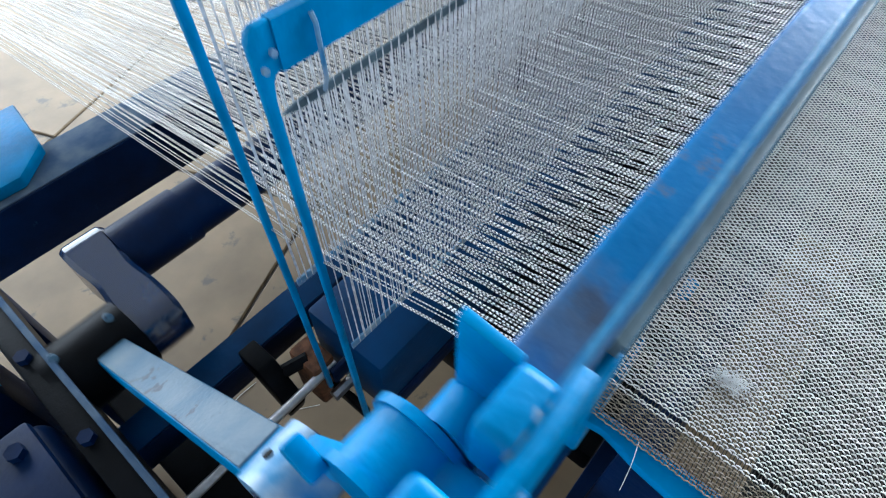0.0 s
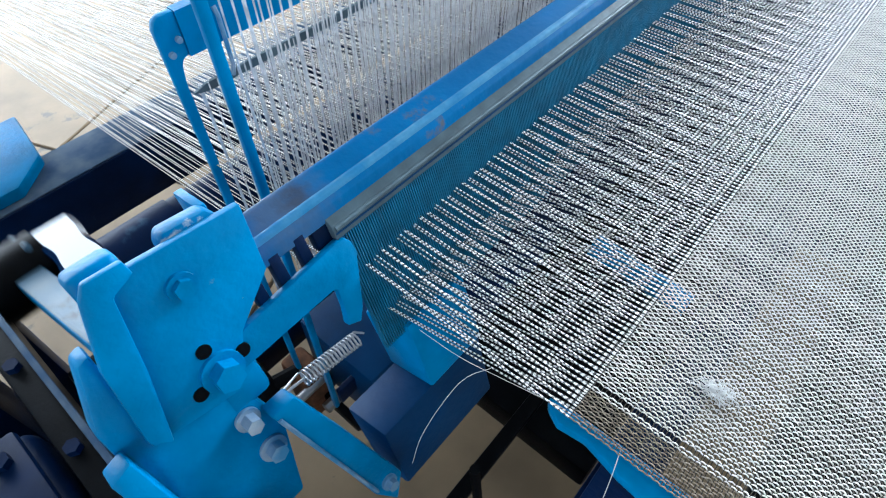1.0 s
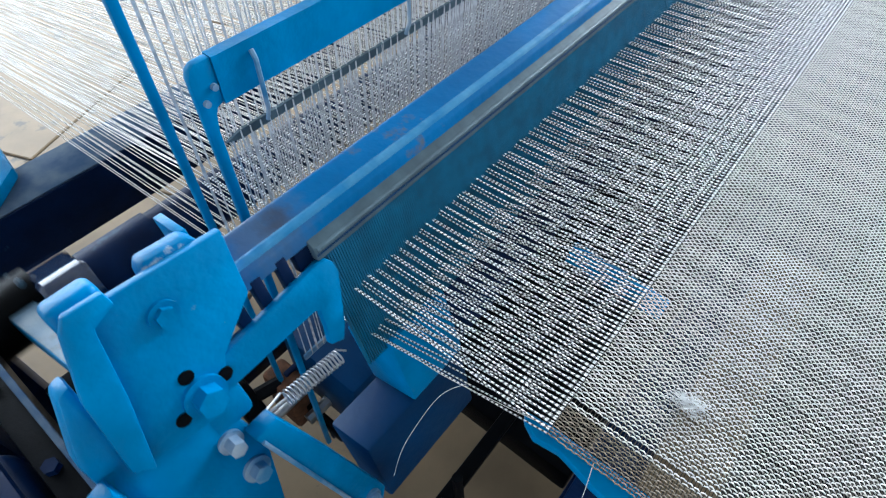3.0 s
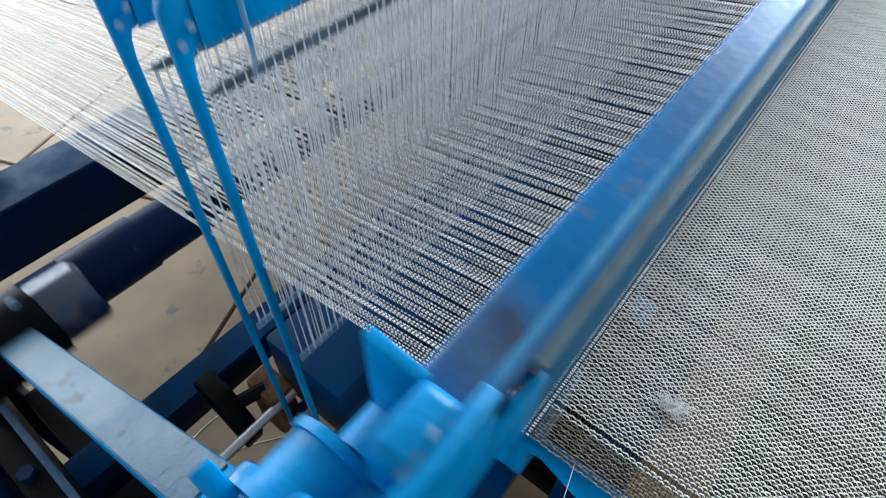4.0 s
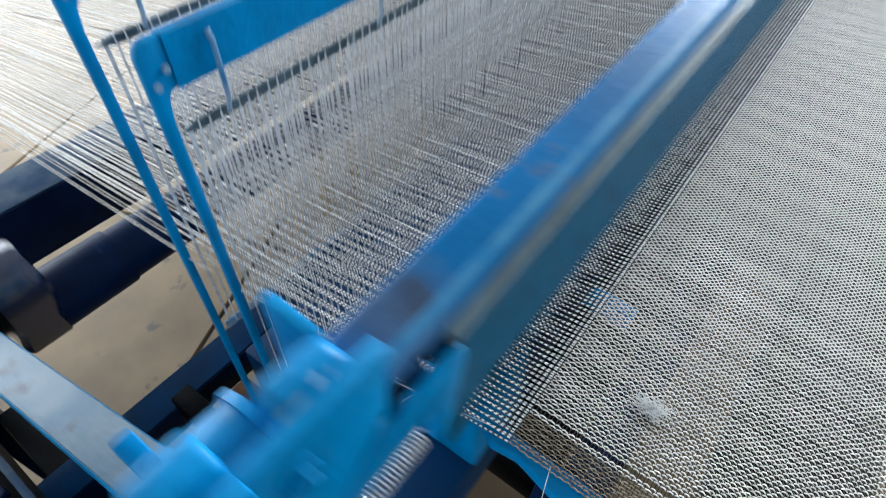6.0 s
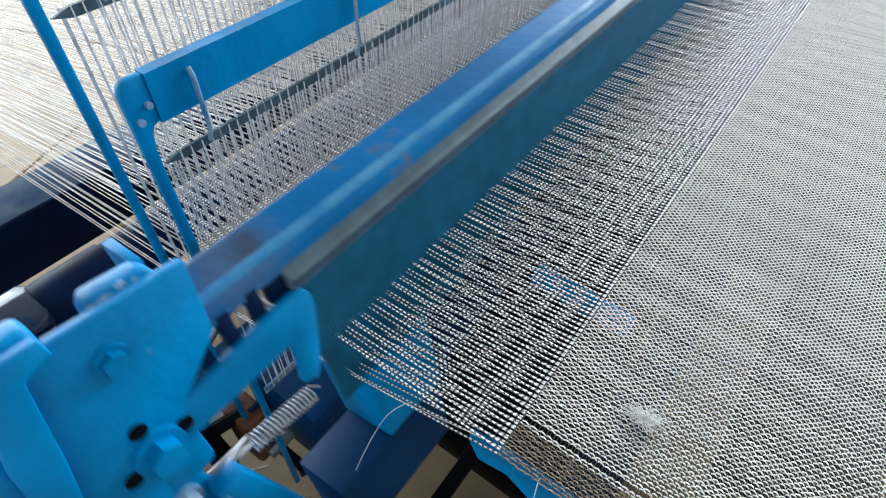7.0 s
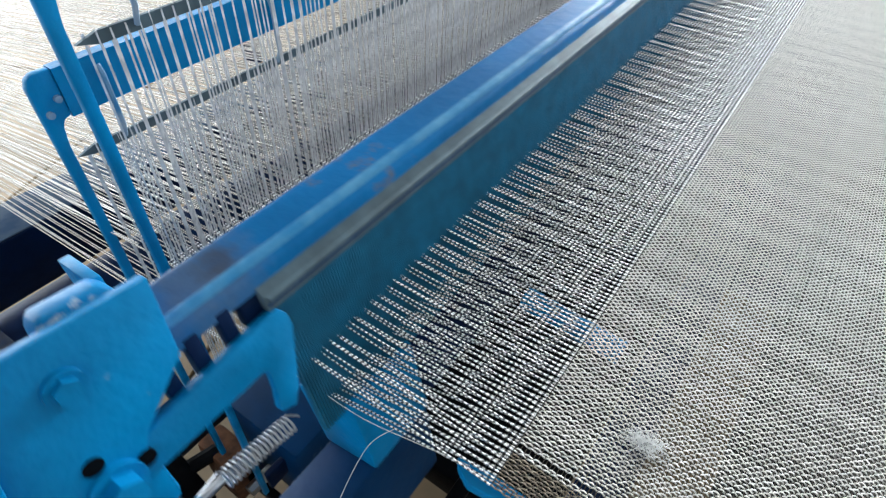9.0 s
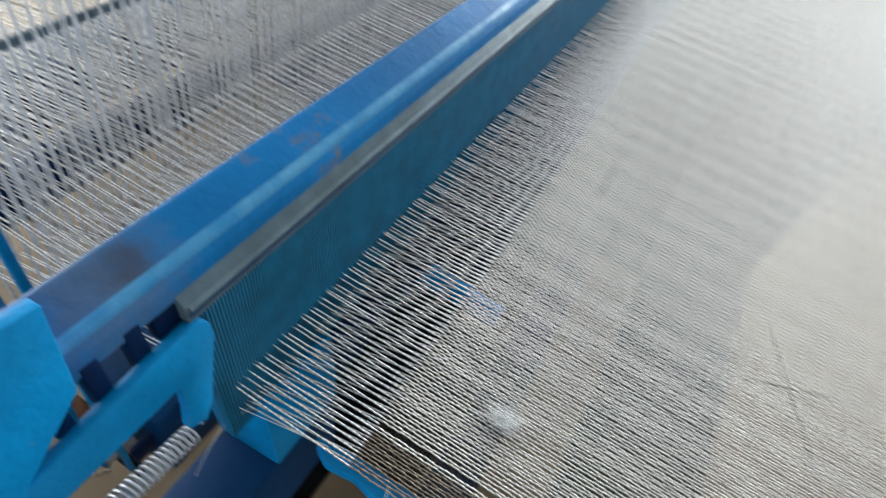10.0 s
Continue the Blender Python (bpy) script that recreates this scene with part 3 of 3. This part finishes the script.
# ---- fixed frame of the loom ----
def loom_frame():
    t = thing("loom_frame", "navy and blue painted steel loom frame standing on the floor", "loom")
    # back cross beam, resting on two legs
    part("cross_beam", box_bm(-1.3, 1.5, 0.835, 0.93, ZC - 0.46, ZC - 0.35, 0.004), NAVY, t)
    part("beam_top", box_bm(-1.3, 1.5, 0.838, 0.927, ZC - 0.3498, ZC - 0.347, 0.001), PALE_GREY, t, "pale grey upper face")
    part("beam_bracket", prism([(-0.40, 0.850), (-0.085, 0.850), (-0.03, 0.90), (-0.012, 1.03), (-0.40, 1.03)], "z", ZC - 0.3465, ZC - 0.325, 0.004), BLUE, t)
    part("guide_rod", rod_bm((-0.066, 0.577, ZC - 0.2715), (0.30, 0.577, ZC - 0.2715), 0.0026, 10), STEEL, t, "bright steel guide rod")
    part("guide_ring", rod_bm((0.029, 0.577, ZC - 0.2715), (0.034, 0.577, ZC - 0.2715), 0.0065, 12), BLACK, t)
    part("side_rail", box_bm(-0.226, -0.196, 0.02, 0.78, ZC - 0.33, ZC - 0.262, 0.005), BLACK, t)
    part("rail_edge", box_bm(-0.200, -0.193, 0.02, 0.78, ZC - 0.2615, ZC - 0.255, 0.002), PALE_GREY, t)
    for y in (0.10, 0.23, 0.36, 0.49):
        part("rail_bolt", rod_bm((-0.213, y, ZC - 0.262), (-0.213, y, ZC - 0.253), 0.008, 6), NAVY, t)
    part("rail_leg", box_bm(-0.225, -0.197, 0.62, 0.70, 0.0, ZC - 0.331, 0.004), NAVY, t)
    part("rail_leg", box_bm(-0.225, -0.197, 0.04, 0.10, 0.0, ZC - 0.331, 0.004), NAVY, t)
    for x in (-1.28, 1.4):
        part("leg", box_bm(x, x + 0.08, 0.84, 0.925, 0.0, ZC - 0.461, 0.004), NAVY, t)
    part("back_rest", rod_bm((-0.1, Y_REST, Z_REST - 0.03), (XE + 0.1, Y_REST, Z_REST - 0.03), 0.029, 28), STEEL, t, "polished back rest roller")
    for x in (-0.14, XE + 0.1):
        part("rest_leg", box_bm(x, x + 0.05, Y_REST - 0.03, Y_REST + 0.03, 0, Z_REST, 0.004), NAVY, t)
    # bar along the back of the healds, with a bright rod in front of it
    part("heald_beam", box_bm(-0.30, 1.3, 0.365, 0.41, ZC - 0.40, ZC - 0.352, 0.003), NAVY, t)
    # Lit top of the heald beam, put into a paler colour.
    part("heald_beam_top", box_bm(-0.30, 1.3, 0.367, 0.408, ZC - 0.3518, ZC - 0.349, 0.001), SLATE, t, "slate upper face with its light painted in")
    part("heald_rod", rod_bm((-0.22, 0.285, ZC - 0.36), (0.02, 0.285, ZC - 0.36), 0.006, 12), STEEL, t, "bright steel rod")
    part("treadle_block", box_bm(-0.012, 0.022, 0.285, 0.335, ZC - 0.44, ZC - 0.345, 0.006), RUST, t, "rusty brown bracket")
    part("link", box_bm(0.006, 0.016, 0.225, 0.305, ZC - 0.425, ZC - 0.40, 0.003), BLACK, t)
    part("link_bolt", rod_bm((-0.004, 0.27, ZC - 0.40), (0.03, 0.27, ZC - 0.40), 0.008, 8), STEEL, t)
    part("link", rod_bm((-0.05, 0.33, ZC - 0.36), (0.0, 0.31, ZC - 0.35), 0.009, 10), BLACK, t)
    part("treadle_bracket", prism([(0.30, ZC - 0.42), (0.37, ZC - 0.36), (0.37, ZC - 0.33), (0.33, ZC - 0.33), (0.29, ZC - 0.39)], "x", -0.055, -0.03, 0.003), BLACK, t)
    part("inner_panel", box_bm(0.03, 1.2, 0.21, 0.335, ZC - 0.42, ZC - 0.30, 0.006), SLATE, t)
    # side frame of the breast
    tip = [(0.008, 0.010), (0.003, 0.007), (-0.002, -0.002), (0.000, -0.018), (-0.005, -0.040), (-0.012, -0.10), (-0.012, -0.45), (0.010, -0.45), (0.010, -0.006)]
    part("side_plate", prism(tip, "z", ZC - 0.018, ZC - 0.010, 0.0015), BLUE, t)
    part("side_web", box_bm(0.004, 0.012, -0.45, -0.03, 0.0, ZC - 0.0185, 0.002), NAVY, t)
    part("under_arm", rod_bm((0.37, -0.01, ZC - 0.32), (0.37, 0.13, ZC - 0.31), 0.016, 16), BLUE, t)
    # Added dark beam: gives shade behind the gaps of the cloth.
    part("dark_under_beam", box_bm(-0.1, 1.2, -0.09, -0.02, 0.10, 0.18, 0.004), NAVY, t)
    # Added black sheet that supplies the darkness under the shed.
    part("dark_panel", box_bm(0.20, 1.2, -0.02, 0.33, 0.24, 0.30, 0.006), BLACK, t)
    part("tie_strap", box_bm(-0.02, 1.2, 0.085, 0.105, ZC - 0.52, ZC - 0.50, 0.003), BLACK, t)
    part("chain_rod", rod_bm((0.055, 0.03, 0.0), (0.04, 0.07, ZC - 0.33), 0.006, 8), BLACK, t)
    part("breast_roller", rod_bm((0.014, -0.40, ZC - 0.031), (XE + 0.02, -0.40, ZC - 0.031), 0.030, 28), STEEL, t)
    # Added black roller, for the same darkness below the cloth.
    part("dark_under_roller", rod_bm((0.014, -0.22, ZC - 0.30), (XE + 0.02, -0.22, ZC - 0.30), 0.07, 32), BLACK, t)
    part("far_side", box_bm(XE + 0.02, XE + 0.06, -0.45, 1.1, 0, ZC - 0.05, 0.004), NAVY, t)
    # gear case beside the connecting rod
    gc = part("gear_case", box_bm(-0.46, -0.235, 0.16, 0.44, 0.0, ZC - 0.28, 0.02, 3), NAVY, t)
    part("case_lid", box_bm(-0.45, -0.245, 0.17, 0.43, ZC - 0.279, ZC - 0.265, 0.005), NAVY, gc)
    part("case_flange", box_bm(-0.47, -0.25, 0.12, 0.158, ZC - 0.34, ZC - 0.22, 0.006), BLUE, gc)
    for x, y in ((-0.43, 0.2), (-0.265, 0.2), (-0.43, 0.4), (-0.265, 0.4)):
        part("case_bolt", rod_bm((x, y, ZC - 0.266), (x, y, ZC - 0.256), 0.009, 6), NAVY, gc)
    # Black box added to darken the space below the rod.
    part("dark_fill", box_bm(-0.200, -0.128, 0.10, 0.62, ZC - 0.52, ZC - 0.46, 0.006), BLACK, t, "black box added as dark fill below the connecting rod")
    part("bearing_stand", box_bm(-0.33, -0.25, 0.50, 0.61, 0.0, ZC - 0.29, 0.01), NAVY, t)
    part("stand_cap", rod_bm((-0.33, 0.568, ZC - 0.294), (-0.25, 0.568, ZC - 0.294), 0.055, 24), BLUE, t)
    return t


loom_frame()


def loose_yarn(points, label, r=0.00022):
    pts = [Vector(p) for p in points]
    smooth = []
    for i in range(len(pts) - 1):
        a, b, c, d = pts[max(i - 1, 0)], pts[i], pts[i + 1], pts[min(i + 2, len(pts) - 1)]
        for k in range(8):
            u = k / 8
            smooth.append(0.5 * (2 * b + (c - a) * u + (2 * a - 5 * b + 4 * c - d) * u * u + (3 * b - a - 3 * c + d) * u ** 3))
    smooth.append(pts[-1])
    return tagged(part("loose_yarn", path_bm(smooth, r, 5), YARN), label, "yarn end", "loose yarn ends")


HANGING = "loose white yarn end hanging at the selvedge"
FALLEN = "white yarn end fallen on the concrete floor"
loose_yarn([(0.001, 0.045, ZC - 0.012), (-0.006, 0.062, ZC - 0.044), (-0.024, 0.077, ZC - 0.112), (-0.037, 0.078, ZC - 0.15)], HANGING)
loose_yarn([(0.001, 0.10, ZC - 0.030), (-0.001, 0.065, ZC - 0.021), (0.0, 0.03, ZC - 0.009), (0.002, 0.0, ZC)], HANGING)
loose_yarn([(0.002, -0.034, ZC), (-0.008, -0.037, ZC - 0.007), (-0.013, -0.040, ZC - 0.03)], HANGING)
loose_yarn([(-0.086, 0.531, 0.0008), (-0.046, 0.529, 0.0008), (0.0, 0.506, 0.0008), (0.051, 0.469, 0.0008)], FALLEN, 0.0007)
loose_yarn([(-0.076, 0.609, 0.0008), (-0.041, 0.612, 0.0008), (-0.005, 0.610, 0.0008)], FALLEN, 0.0007)


# ---- motion ----
PHASE_T = [0.0, 0.5, 1.0, 1.5, 1.96, 2.5, 2.7, 3.88, 4.5, 4.85, 5.5, 5.75, 6.8, 7.0, 7.5, 7.66, 8.0, 8.5, 9.0, 9.5, 10.0]
PHASE = [-27, 83, 177, 272, 360, 462, 503, 720, 836, 905, 1030, 1079, 1295, 1320, 1410, 1440, 1487, 1587, 1686, 1712, 1720]


def phase(t):
    """Turn of the crankshaft in degrees, slightly smoothed."""
    return sum(float(np.interp(t + d, PHASE_T, PHASE)) for d in (-0.08, -0.04, 0, 0.04, 0.08)) / 5


def sley_angle(t):
    c = math.cos(radians(phase(t)))
    return 9.4 * (1 - c) - 1.0 * ((1 + c) / 2) ** 4


def lift(t):
    """Height of the front heald over its middle; the healds change over just after each beat."""
    u = phase(t) / 360 - 0.06
    k = round(u)
    s = max(-1.0, min(1.0, (u - k) / 0.24))
    return 0.040 * math.sin(s * math.pi / 2) * (1 if k % 2 == 0 else -1)


HANG = ZC + 0.75      # height from which the healds hang


def swing(t):
    """The hanging healds sway to the front as the sley beats and back as it leaves."""
    return -0.005 - 0.012 * math.cos(radians(phase(t)))


def motions():
    times = [i * 0.1 for i in range(101)]
    walk(SLEY, [(t, Matrix.Translation(ROCK) @ pose(0, 0, 0, -sley_angle(t))) for t in times])
    walk(CRANKSHAFT, [(t, pose(0, CRANK.y, CRANK.z, CRANK_LEAD - phase(t))) for t in times])
    rods = []
    for t in times:
        a, c = radians(-sley_angle(t)), radians(CRANK_LEAD - phase(t))
        pin = Vector((0, ROCK.y + PIN.y * math.cos(a) - PIN.z * math.sin(a), ROCK.z + PIN.y * math.sin(a) + PIN.z * math.cos(a)))
        big = Vector((0, CRANK.y - CRANK_R * math.cos(c), CRANK.z - CRANK_R * math.sin(c)))
        d = (big - pin).normalized()
        at = big - d * ROD_LEN
        rods.append((t, Matrix.Translation((-0.117, at.y, at.z)) @ pose(0, 0, 0, math.degrees(math.atan2(d.z, d.y))) @ pose(0, 0, 0, 0, 0, ROD_SKEW)))
    walk(ROD, rods)
    for k, (fr, bk, yh) in enumerate(SHED):
        sign = 1 if k == 0 else -1
        heights = [(t, warp_height(yh) + sign * lift(t)) for t in times]
        walk((H_F, H_B)[k], [(t, Matrix.Translation((0, yh, HANG)) @ pose(0, 0, 0, math.degrees(math.asin(swing(t) / (HANG - ZC)))) @ Matrix.Translation((0, 0, h - HANG))) for t, h in heights])
        walk(fr, [(t, pose(0, Y_FELL + 0.001 - PITCH * phase(t) / 360, ZC, math.degrees(math.atan2(h - ZC, yh + swing(t) - Y_FELL)))) for t, h in heights])
        walk(bk, [(t, pose(0, Y_REST, Z_REST, math.degrees(math.atan2(Z_REST - h, Y_REST - yh - swing(t))))) for t, h in heights])
    for ob in [CLOTH, *LINTS]:
        at = ob.location.copy()
        walk(ob, [(t, pose(at.x, at.y - PITCH * phase(t) / 360 + 0.001, ZC + at.z)) for t in times])


motions()
